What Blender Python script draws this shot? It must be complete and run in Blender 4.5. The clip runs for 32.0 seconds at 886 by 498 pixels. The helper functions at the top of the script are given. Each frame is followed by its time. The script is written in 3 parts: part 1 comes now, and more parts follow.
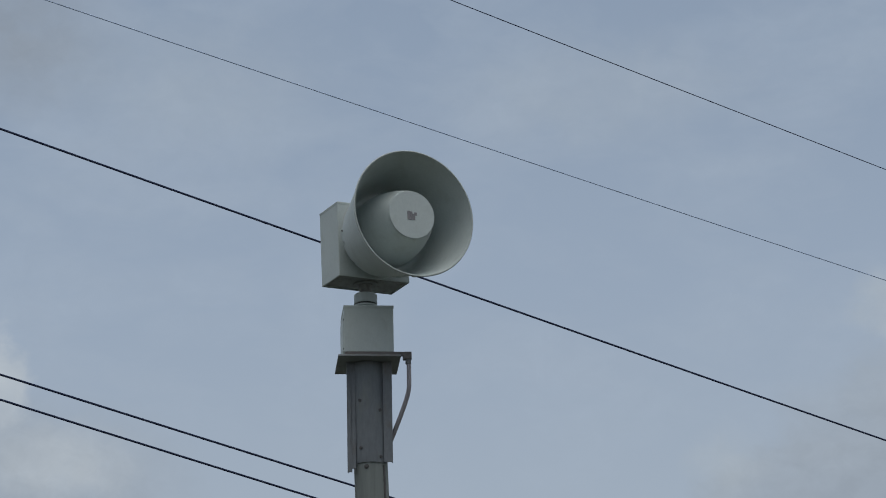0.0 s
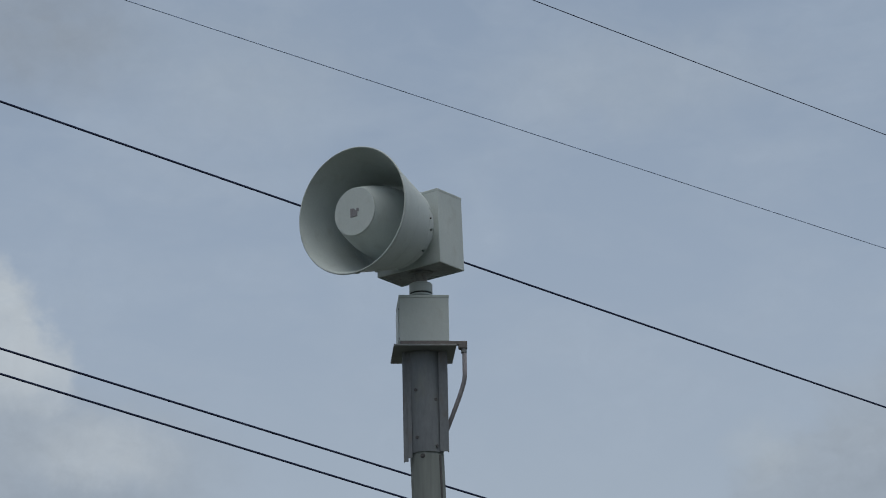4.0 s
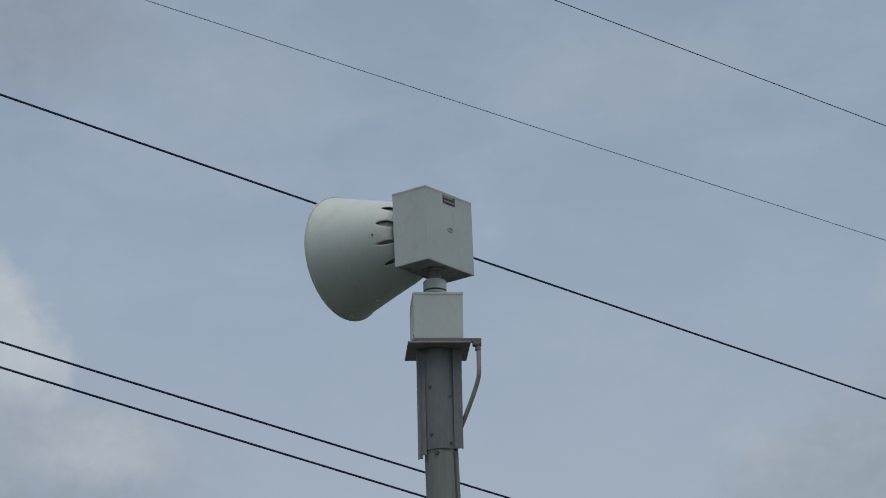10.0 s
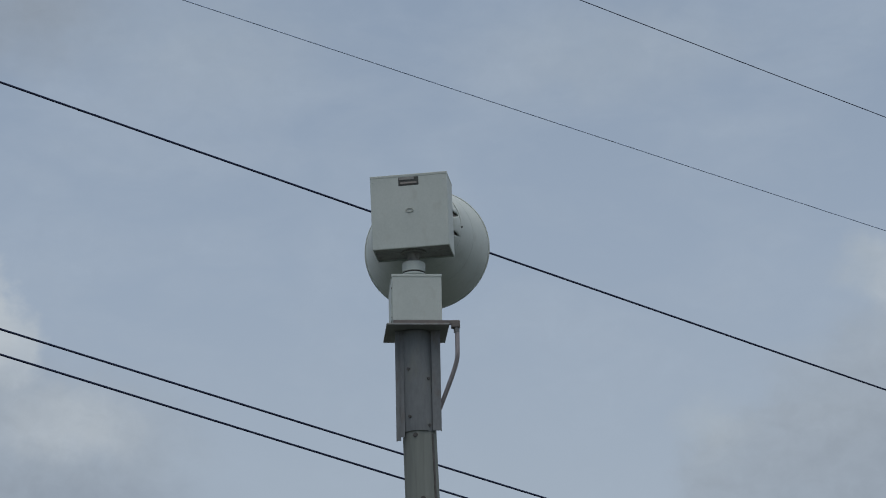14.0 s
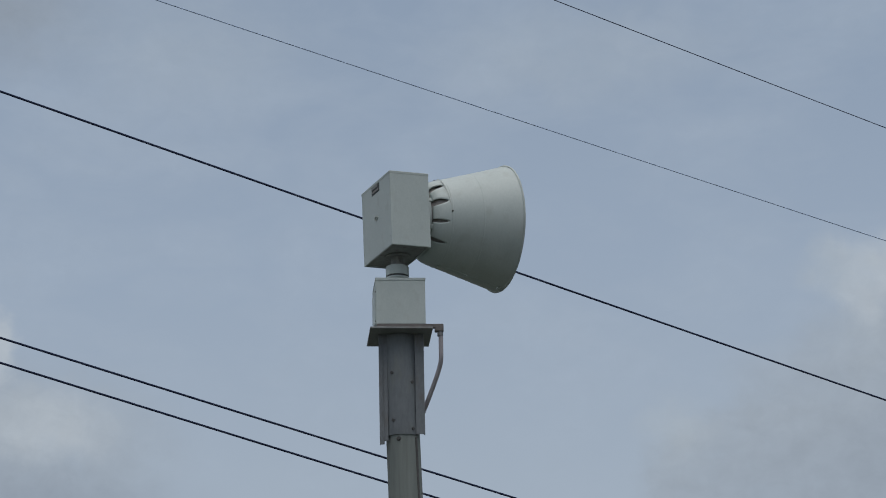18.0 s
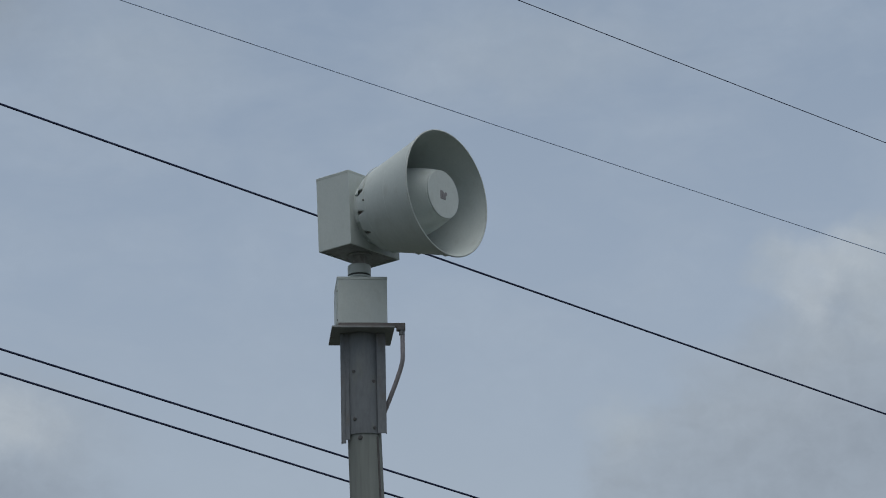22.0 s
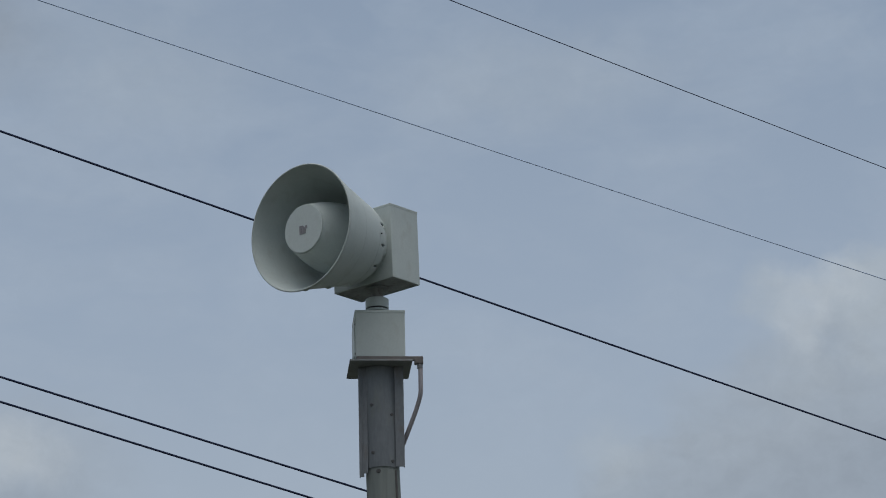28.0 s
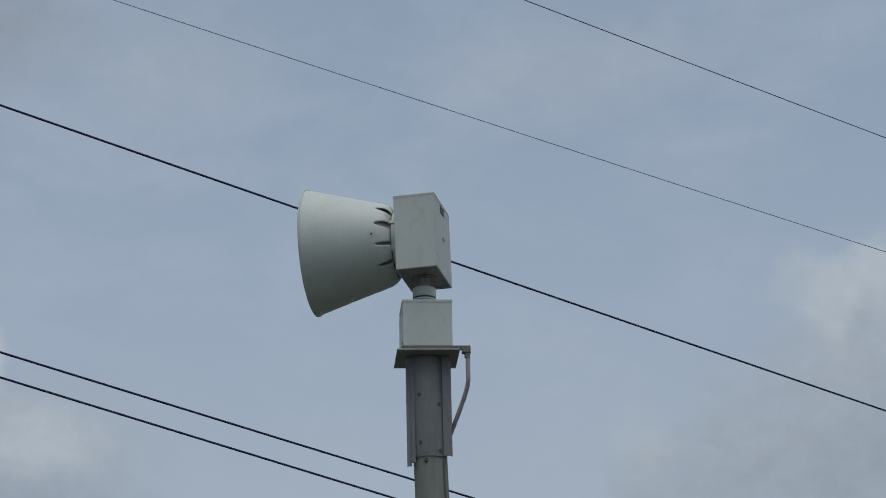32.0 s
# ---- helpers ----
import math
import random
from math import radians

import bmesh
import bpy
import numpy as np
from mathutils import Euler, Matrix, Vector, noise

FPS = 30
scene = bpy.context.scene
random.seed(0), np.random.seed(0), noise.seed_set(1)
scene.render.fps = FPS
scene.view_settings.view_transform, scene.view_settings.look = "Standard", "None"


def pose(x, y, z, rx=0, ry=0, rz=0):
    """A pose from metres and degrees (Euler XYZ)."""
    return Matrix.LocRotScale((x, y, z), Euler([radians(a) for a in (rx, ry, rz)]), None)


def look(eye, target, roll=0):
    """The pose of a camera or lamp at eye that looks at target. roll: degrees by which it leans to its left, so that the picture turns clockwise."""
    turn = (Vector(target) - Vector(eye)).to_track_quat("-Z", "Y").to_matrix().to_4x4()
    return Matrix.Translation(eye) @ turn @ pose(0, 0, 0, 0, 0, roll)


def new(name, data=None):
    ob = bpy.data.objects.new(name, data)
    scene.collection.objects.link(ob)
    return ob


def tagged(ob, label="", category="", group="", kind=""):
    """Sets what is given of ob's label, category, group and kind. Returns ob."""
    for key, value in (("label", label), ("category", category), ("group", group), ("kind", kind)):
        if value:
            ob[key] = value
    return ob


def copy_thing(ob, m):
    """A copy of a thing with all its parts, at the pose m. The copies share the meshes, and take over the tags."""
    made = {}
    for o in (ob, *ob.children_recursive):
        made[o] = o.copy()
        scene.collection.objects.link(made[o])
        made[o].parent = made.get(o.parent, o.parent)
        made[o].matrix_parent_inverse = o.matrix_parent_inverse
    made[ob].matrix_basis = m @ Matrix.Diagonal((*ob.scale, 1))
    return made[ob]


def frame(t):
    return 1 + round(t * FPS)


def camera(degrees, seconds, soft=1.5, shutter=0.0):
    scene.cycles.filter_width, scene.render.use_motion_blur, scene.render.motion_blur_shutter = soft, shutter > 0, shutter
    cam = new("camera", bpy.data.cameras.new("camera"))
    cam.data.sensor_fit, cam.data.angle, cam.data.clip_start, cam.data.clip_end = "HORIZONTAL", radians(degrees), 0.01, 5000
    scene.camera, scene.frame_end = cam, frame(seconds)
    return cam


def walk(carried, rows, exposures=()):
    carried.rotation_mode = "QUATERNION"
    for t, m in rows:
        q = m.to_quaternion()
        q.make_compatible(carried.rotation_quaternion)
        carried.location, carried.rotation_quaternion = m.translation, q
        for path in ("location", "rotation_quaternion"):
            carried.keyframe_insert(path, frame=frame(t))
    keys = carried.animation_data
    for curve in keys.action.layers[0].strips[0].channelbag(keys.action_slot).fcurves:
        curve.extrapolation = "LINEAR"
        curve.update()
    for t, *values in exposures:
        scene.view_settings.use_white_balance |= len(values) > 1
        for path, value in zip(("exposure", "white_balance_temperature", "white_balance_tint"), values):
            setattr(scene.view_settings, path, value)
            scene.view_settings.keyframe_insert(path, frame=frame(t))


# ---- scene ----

# The camera stands on the grass about 30 m from the pole and follows the siren by hand.
EYE = Vector((0.0, -28.5, 1.6))
# seconds, degrees to the right of straight ahead, degrees up, roll
AIM = [
    (0, 1.160, 18.699, -1.13), (0.5, 1.123, 18.687, -1.12), (1, 1.071, 18.619, -1.14), (1.5, 0.992, 18.625, -1.11), (2, 0.840, 18.666, -1.08),
    (2.5, 0.677, 18.718, -1.12), (3, 0.502, 18.758, -1.18), (3.5, 0.362, 18.700, -1.20), (5.5, 0.310, 18.153, -1.23), (6, 0.146, 18.131, -1.22),
    (6.5, 0.112, 18.085, -1.20), (7, 0.096, 18.042, -1.22), (7.5, 0.050, 17.930, -1.23), (8, 0.003, 18.022, -1.23), (8.5, 0.097, 18.187, -1.25),
    (9, 0.167, 18.280, -1.26), (9.5, 0.182, 18.366, -1.27), (10, 0.132, 18.526, -1.25), (10.5, 0.122, 18.661, -1.21), (11, 0.213, 18.603, -1.19),
    (11.5, 0.269, 18.521, -1.19), (12, 0.271, 18.513, -1.17), (12.5, 0.247, 18.593, -1.18), (13, 0.284, 18.630, -1.20), (13.5, 0.330, 18.432, -1.17),
    (14, 0.439, 18.267, -1.15), (14.5, 0.555, 18.244, -1.18), (16.5, 0.542, 18.489, -1.22), (17, 0.572, 18.452, -1.20), (17.5, 0.619, 18.352, -1.15),
    (18, 0.682, 18.314, -1.15), (18.5, 0.772, 18.252, -1.17), (19, 0.863, 18.262, -1.20), (19.5, 0.904, 18.360, -1.23), (20, 1.026, 18.440, -1.22),
    (20.5, 1.147, 18.516, -1.24), (21, 1.153, 18.500, -1.24), (21.5, 1.198, 18.364, -1.22), (22, 1.247, 18.291, -1.22), (22.5, 1.236, 18.351, -1.22),
    (23, 1.264, 18.437, -1.22), (23.5, 1.311, 18.461, -1.21), (24, 1.342, 18.420, -1.20), (24.5, 1.351, 18.373, -1.20), (25, 1.352, 18.310, -1.20),
    (25.5, 1.351, 18.321, -1.20), (27.5, 1.211, 18.768, -1.25), (28, 0.994, 18.765, -1.25), (28.5, 0.739, 18.738, -1.23), (29, 0.443, 18.561, -1.22),
    (29.5, 0.191, 18.436, -1.23), (30, 0.075, 18.422, -1.21), (30.5, 0.099, 18.389, -1.20), (31, 0.177, 18.408, -1.22), (31.5, 0.256, 18.508, -1.24),
    (32, 0.292, 18.627, -1.22),
]


def aim(right, up, roll):
    a, e = radians(right), radians(up)
    return look(EYE, EYE + Vector((math.sin(a) * math.cos(e), math.cos(a) * math.cos(e), math.sin(e))), roll)


cam = camera(12.432, 32.0, soft=1.0)
walk(cam, [(t, aim(a, e, r)) for t, a, e, r in AIM])

# ---- sky and light ----
SUN_UP, SUN_ROUND = 70.0, 175.0      # degrees above the horizon, degrees to the right of straight ahead
world = bpy.data.worlds.new("sky")
scene.world = world
world.use_nodes = True
wn, wl = world.node_tree.nodes, world.node_tree.links
wn.clear()
sky_tex = wn.new("ShaderNodeTexSky")
sky_tex.sky_type, sky_tex.sun_disc = "NISHITA", False
sky_tex.sun_elevation, sky_tex.sun_rotation = radians(SUN_UP), radians(SUN_ROUND)
sky_tex.dust_density, sky_tex.ozone_density = 3.0, 1.0
clear_bg = wn.new("ShaderNodeBackground")
clear_bg.inputs["Strength"].default_value = 0.05
veil_bg = wn.new("ShaderNodeBackground")
w_tc, w_sep, w_ramp = wn.new("ShaderNodeTexCoord"), wn.new("ShaderNodeSeparateXYZ"), wn.new("ShaderNodeValToRGB")
# overcast veil: dull at the horizon, bluer above it, bright towards the zenith
for p, c in ((0.0, (0.05, 0.058, 0.068)), (0.15, (0.15, 0.18, 0.22)), (0.245, (0.385, 0.456, 0.540)), (0.31, (0.326, 0.404, 0.514)), (0.385, (0.270, 0.345, 0.457)), (0.6, (0.29, 0.35, 0.44)), (1.0, (0.72, 0.75, 0.78))):
    stop = w_ramp.color_ramp.elements[0] if p == 0 else w_ramp.color_ramp.elements[1] if p == 1 else w_ramp.color_ramp.elements.new(p)
    stop.color = (*c, 1)
wl.new(w_tc.outputs["Generated"], w_sep.inputs[0])
wl.new(w_sep.outputs["Z"], w_ramp.inputs[0])
wl.new(w_ramp.outputs[0], veil_bg.inputs["Color"])
sky_mix = wn.new("ShaderNodeMixShader")
sky_mix.inputs[0].default_value = 0.9
sky_out = wn.new("ShaderNodeOutputWorld")
wl.new(sky_tex.outputs[0], clear_bg.inputs["Color"])
wl.new(clear_bg.outputs[0], sky_mix.inputs[1])
wl.new(veil_bg.outputs[0], sky_mix.inputs[2])
wl.new(sky_mix.outputs[0], sky_out.inputs["Surface"])

sun = new("sun", bpy.data.lights.new("sun", "SUN"))
sun.data.energy, sun.data.angle, sun.data.color = 1.06, radians(55), (1.0, 0.975, 0.94)
sa, se = radians(SUN_ROUND), radians(SUN_UP)
sun.matrix_world = look(Vector((math.sin(sa) * math.cos(se), math.cos(sa) * math.cos(se), math.sin(se))) * 60, (0, 0, 0))


# ---- materials ----
def nodes_of(name):
    m = bpy.data.materials.new(name)
    m.use_nodes = True
    return m, m.node_tree.nodes, m.node_tree.links


def ramp(ns, stops):
    r = ns.new("ShaderNodeValToRGB")
    r.color_ramp.elements[0].position, r.color_ramp.elements[0].color = stops[0][0], (*stops[0][1], 1)
    r.color_ramp.elements[1].position, r.color_ramp.elements[1].color = stops[-1][0], (*stops[-1][1], 1)
    for p, c in stops[1:-1]:
        r.color_ramp.elements.new(p).color = (*c, 1)
    return r


def surface(name, dark, light, rough=0.6, metal=0.0, grain=60.0, stain=6.0, stretch=(1, 1, 1), bump=0.15, dirt=None, dirt_amount=0.5):
    """Two scales of variation: fine grain in bump and tone, wide stains in tone and gloss."""
    m, ns, ls = nodes_of(name)
    b = ns["Principled BSDF"]
    tc = ns.new("ShaderNodeTexCoord")
    mp = ns.new("ShaderNodeMapping")
    mp.inputs["Scale"].default_value = stretch
    ls.new(tc.outputs["Object"], mp.inputs["Vector"])
    fine, wide = ns.new("ShaderNodeTexNoise"), ns.new("ShaderNodeTexNoise")
    for n, s, d in ((fine, grain, 6), (wide, stain, 5)):
        n.inputs["Scale"].default_value, n.inputs["Detail"].default_value = s, d
        n.inputs["Roughness"].default_value = 0.62
        ls.new(mp.outputs[0], n.inputs["Vector"])
    add = ns.new("ShaderNodeMath")
    add.operation = "MULTIPLY_ADD"
    add.inputs[1].default_value = 0.45
    ls.new(fine.outputs["Fac"], add.inputs[0])
    half = ns.new("ShaderNodeMath")
    half.operation = "MULTIPLY"
    half.inputs[1].default_value = 0.55
    ls.new(wide.outputs["Fac"], half.inputs[0])
    ls.new(half.outputs[0], add.inputs[2])
    r = ramp(ns, [(0.33, dark), (0.67, light)])
    ls.new(add.outputs[0], r.inputs[0])
    col = r.outputs[0]
    if dirt:
        spot = ns.new("ShaderNodeTexNoise")
        spot.inputs["Scale"].default_value, spot.inputs["Detail"].default_value = stain * 2.3, 8
        ls.new(mp.outputs[0], spot.inputs["Vector"])
        sr = ramp(ns, [(0.56, (0, 0, 0)), (0.74, (dirt_amount,) * 3)])
        ls.new(spot.outputs["Fac"], sr.inputs[0])
        mx = ns.new("ShaderNodeMix")
        mx.data_type = "RGBA"
        ls.new(sr.outputs[0], mx.inputs["Factor"])
        ls.new(col, mx.inputs["A"])
        mx.inputs["B"].default_value = (*dirt, 1)
        col = mx.outputs["Result"]
    ls.new(col, b.inputs["Base Color"])
    mr = ns.new("ShaderNodeMapRange")
    mr.inputs["To Min"].default_value, mr.inputs["To Max"].default_value = rough - 0.08, min(1.0, rough + 0.12)
    ls.new(wide.outputs["Fac"], mr.inputs["Value"])
    ls.new(mr.outputs[0], b.inputs["Roughness"])
    b.inputs["Metallic"].default_value = metal
    bp = ns.new("ShaderNodeBump")
    bp.inputs["Strength"].default_value, bp.inputs["Distance"].default_value = bump, 0.004
    ls.new(fine.outputs["Fac"], bp.inputs["Height"])
    ls.new(bp.outputs[0], b.inputs["Normal"])
    return m


PAINT = surface("weathered_cream_grey_paint", (0.436, 0.488, 0.472), (0.516, 0.563, 0.545), 0.50, 0, 70, 5.0, (1, 1, 0.7), 0.08, (0.35, 0.37, 0.335), 0.35)
PAINT_IN = surface("grey_inner_paint", (0.40, 0.43, 0.41), (0.50, 0.52, 0.48), 0.62, 0, 40, 3.0, (1, 1, 1), 0.06, (0.25, 0.26, 0.24), 0.3)
GAP_DARK = surface("near_black_gap", (0.03, 0.03, 0.03), (0.06, 0.06, 0.055), 0.8)
STEEL = surface("weathered_galvanised_steel", (0.125, 0.138, 0.150), (0.205, 0.218, 0.230), 0.68, 0.0, 50, 5, (1, 1, 0.4), 0.12, (0.12, 0.08, 0.05), 0.5)
DULL = surface("dull_grey_sheet", (0.126, 0.140, 0.152), (0.188, 0.204, 0.216), 0.75, 0.0, 40, 5, (1, 1, 0.3), 0.12, (0.20, 0.21, 0.18), 0.5)
PIPE = surface("grey_conduit", (0.27, 0.25, 0.265), (0.37, 0.345, 0.36), 0.5, 0.0, 60, 8, (1, 1, 0.4), 0.06)
BOLT = surface("rusty_bolt_steel", (0.060, 0.060, 0.060), (0.110, 0.105, 0.100), 0.75, 0.0, 80, 20)
RUST = surface("rust_stained_fitting", (0.115, 0.105, 0.100), (0.185, 0.168, 0.160), 0.75, 0.0, 60, 14)
WOOD = surface("weathered_pole_timber", (0.148, 0.166, 0.157), (0.230, 0.250, 0.234), 0.9, 0, 38, 7, (1, 1, 0.06), 0.5, (0.12, 0.12, 0.11), 0.5)
CABLE = surface("black_cable_jacket", (0.012, 0.022, 0.066), (0.022, 0.036, 0.095), 0.85, 0, 30, 3)
BARE = surface("bare_grey_conductor", (0.40, 0.50, 0.70), (0.50, 0.60, 0.80), 0.6, 0.0, 30, 3)
BADGE = surface("printed_badge_ink", (0.185, 0.18, 0.188), (0.245, 0.238, 0.245), 0.6, 0, 90, 20)
OPENING_SHADE = surface("painted_opening_shade", (0.05, 0.055, 0.055), (0.09, 0.095, 0.09), 0.8)
GRASS = surface("mown_grass", (0.038, 0.044, 0.034), (0.070, 0.078, 0.062), 0.95, 0, 3.0, 0.05, (1, 1, 1), 0.8, (0.085, 0.080, 0.066), 0.5)
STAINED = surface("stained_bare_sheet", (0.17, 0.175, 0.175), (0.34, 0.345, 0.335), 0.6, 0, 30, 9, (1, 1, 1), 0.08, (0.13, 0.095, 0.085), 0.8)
# a tone darker than the wall paint, for lid, rim and rivets
LID = surface("dull_grey_lid_and_rim", (0.40, 0.445, 0.425), (0.49, 0.53, 0.51), 0.6, 0, 60, 5.0, (1, 1, 1), 0.06, (0.27, 0.28, 0.25), 0.4)
RUSTY_IN = surface("rust_streaked_grey_paint", (0.22, 0.20, 0.19), (0.34, 0.325, 0.31), 0.7, 0, 40, 9, (1, 1, 1), 0.06, (0.17, 0.09, 0.07), 0.6)


# ---- mesh helpers ----
def mesh_of(name, bm, material, smooth=None):
    me = bpy.data.meshes.new(name)
    bmesh.ops.recalc_face_normals(bm, faces=bm.faces[:])
    bm.to_mesh(me)
    bm.free()
    me.materials.append(material)
    if smooth is not None:
        me.shade_smooth()
        me.set_sharp_from_angle(angle=radians(smooth))
    return me


def part(name, bm, material, parent, label="", smooth=None):
    ob = new(name, mesh_of(name, bm, material, smooth))
    ob.parent = parent
    return tagged(ob, label)


def box(w, d, h, at=(0, 0, 0), bevel=0.004, turn=None):
    bm = bmesh.new()
    bmesh.ops.create_cube(bm, size=1)
    bmesh.ops.scale(bm, verts=bm.verts, vec=(w, d, h))
    if bevel:
        bmesh.ops.bevel(bm, geom=bm.edges[:], offset=bevel, segments=2, affect="EDGES", profile=0.5)
    m = Matrix.Translation(at) @ (turn if turn else Matrix())
    bmesh.ops.transform(bm, matrix=m, verts=bm.verts)
    return bm


def lathe(profile, seg=96, dent=None, closed=False):
    """Profile of (along, radius) turned about the forward axis, which is -y."""
    bm = bmesh.new()
    rings = []
    for a, r in profile:
        ring = []
        for k in range(seg):
            th = 2 * math.pi * k / seg
            q = r - (dent(a, th) if dent else 0)
            ring.append(bm.verts.new((q * math.sin(th), -a, q * math.cos(th))))
        rings.append(ring)
    if closed:
        rings.append(rings[0])
    for p, q in zip(rings, rings[1:]):
        for k in range(seg):
            bm.faces.new((p[k], p[(k + 1) % seg], q[(k + 1) % seg], q[k]))
    if not closed:
        for ring in (rings[0], rings[-1]):
            bm.faces.new(ring)
    return bm


def upright(profile, seg=32, at=(0, 0, 0)):
    """Profile of (height, radius) turned about z, capped."""
    bm = lathe([(z, r) for z, r in profile], seg)
    bmesh.ops.transform(bm, matrix=Matrix.Translation(at) @ Matrix.Rotation(radians(-90), 4, "X"), verts=bm.verts)
    return bm


def tube(points, radius, seg=12):
    bm = bmesh.new()
    pts = [Vector(p) for p in points]
    rings = []
    side = None
    for i, p in enumerate(pts):
        d = (pts[min(i + 1, len(pts) - 1)] - pts[max(i - 1, 0)]).normalized()
        if side is None:
            side = d.orthogonal().normalized()
        side = (side - d * side.dot(d)).normalized()
        other = d.cross(side)
        rings.append([bm.verts.new(p + radius * (math.cos(a) * side + math.sin(a) * other)) for a in (2 * math.pi * k / seg for k in range(seg))])
    for p, q in zip(rings, rings[1:]):
        for k in range(seg):
            bm.faces.new((p[k], p[(k + 1) % seg], q[(k + 1) % seg], q[k]))
    bm.faces.new(rings[0])
    bm.faces.new(rings[-1])
    return bm


def bolt(at, facing, r=0.014, out=0.012):
    """A hexagon head on a washer; facing: degrees about z from the side that looks at -y."""
    bm = bmesh.new()
    turn = Matrix.Translation(at) @ Matrix.Rotation(radians(facing), 4, "Z") @ Matrix.Rotation(radians(90), 4, "X")
    for seg, rad, z0, h in ((16, r * 1.35, 0, 0.003), (6, r, 0.003, out)):
        g = bmesh.ops.create_cone(bm, cap_ends=True, segments=seg, radius1=rad, radius2=rad * 0.94, depth=h)
        bmesh.ops.translate(bm, verts=g["verts"], vec=(0, 0, z0 + h / 2))
    bmesh.ops.transform(bm, matrix=turn, verts=bm.verts)
    return bm


# ---- ground ----
bm = bmesh.new()
bmesh.ops.create_grid(bm, x_segments=60, y_segments=60, size=2400)
for v in bm.verts:
    far = math.hypot(v.co.x, v.co.y)
    v.co.z = 0.0 if far < 150 else -0.2 + 0.4 * noise.noise(v.co * 0.01)
ground = new("ground", mesh_of("ground", bm, GRASS))
tagged(ground, "mown green grass field under the siren pole", "ground", kind="structure")

# ---- wooden pole with its steel brackets ----
POLE_LEAN = 0.026
FRONT_BOLTS = ((-0.050, 10.056), (0.090, 9.984), (-0.045, 9.697), (0.093, 9.630))
FRONT_LOW = 9.588
WOOD_BOLTS = ((-0.008, 9.556), (0.040, 9.08))


def pole_x(z):
    return 0.0235 + (9.55 - z) * POLE_LEAN


pole = new("utility_pole")
pole.location = (pole_x(0), 0, 0)
tagged(pole, "weathered grey-brown wooden pole with steel brackets carrying a siren", "pole")
PX, PZ = pole_x(0), 0.0
bm = bmesh.new()
SEG, LEV = 48, 90
rings = []
for j in range(LEV + 1):
    z = -0.3 + (10.355 + 0.3) * j / LEV
    r = 0.119 + (10.35 - z) * 0.0052
    ring = []
    for k in range(SEG):
        th = 2 * math.pi * k / SEG
        q = r + 0.004 * noise.noise(Vector((math.cos(th) * 3, math.sin(th) * 3, z * 0.4))) - 0.006 * max(0, noise.noise(Vector((math.cos(th) * 9, math.sin(th) * 9, z * 0.25 + 7))) - 0.25)
        ring.append(bm.verts.new((pole_x(z) - PX + q * math.cos(th), q * math.sin(th), z)))
    rings.append(ring)
for p, q in zip(rings, rings[1:]):
    for k in range(SEG):
        bm.faces.new((p[k], p[(k + 1) % SEG], q[(k + 1) % SEG], q[k]))
bm.faces.new(rings[0])
bm.faces.new(rings[-1])
part("shaft", bm, WOOD, pole, "weathered round timber shaft", 40)


def joined(*pieces):
    """Several shaped pieces welded into one mesh."""
    bm = bmesh.new()
    for b2 in pieces:
        me = bpy.data.meshes.new("piece")
        b2.to_mesh(me)
        b2.free()
        bm.from_mesh(me)
        bpy.data.meshes.remove(me)
    return bm


def slab(x0, x1, y0, y1, z0, z1, bevel=0.002):
    return box(x1 - x0, y1 - y0, z1 - z0, ((x0 + x1) / 2 - PX, (y0 + y1) / 2, (z0 + z1) / 2), bevel)


# folded channels stand beside a dull sheet on the timber's front; the inner flange of one ends higher than its outer
# one
part("bracket", joined(slab(-0.147, -0.112, -0.090, -0.082, 9.522, 10.352), slab(-0.147, -0.139, -0.081, -0.058, 9.523, 10.352),
                       slab(-0.121, -0.115, -0.098, -0.091, 9.524, 10.351), slab(-0.1165, -0.084, -0.0905, -0.083, 9.548, 10.352)),
     STEEL, pole, "upright galvanised steel channel with a folded lip")
part("bracket", joined(slab(0.118, 0.183, -0.100, -0.092, 9.592, 10.352), slab(0.175, 0.183, -0.091, -0.066, 9.593, 10.352)), STEEL, pole, "upright galvanised steel channel")


def hugging_sheet(wide, z0, z1, gap, thick):
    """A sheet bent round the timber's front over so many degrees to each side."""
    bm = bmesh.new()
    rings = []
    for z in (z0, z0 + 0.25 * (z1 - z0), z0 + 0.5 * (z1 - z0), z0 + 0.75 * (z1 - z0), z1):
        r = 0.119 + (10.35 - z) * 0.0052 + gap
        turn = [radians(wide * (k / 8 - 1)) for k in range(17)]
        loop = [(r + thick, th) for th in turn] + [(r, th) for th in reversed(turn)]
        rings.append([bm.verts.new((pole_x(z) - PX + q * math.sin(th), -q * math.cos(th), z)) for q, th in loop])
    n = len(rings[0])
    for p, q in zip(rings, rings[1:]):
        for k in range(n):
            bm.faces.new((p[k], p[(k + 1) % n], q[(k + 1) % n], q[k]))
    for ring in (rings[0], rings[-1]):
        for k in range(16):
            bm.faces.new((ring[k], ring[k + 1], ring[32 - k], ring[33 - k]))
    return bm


# the sheet is a tone darker than the timber below it
front_sheet = part("front_sheet", hugging_sheet(60, FRONT_LOW, 10.352, 0.0035, 0.004), DULL, pole, "dull grey sheet bent round the pole's upper front", 40)


def on_timber(x, z):
    """The point of the timber's front at x and z, and the way it faces in degrees."""
    r = 0.119 + (10.35 - z) * 0.0052
    th = math.asin((x - pole_x(z)) / r)
    return (x - PX, -r * math.cos(th) + 0.002, z), math.degrees(th)


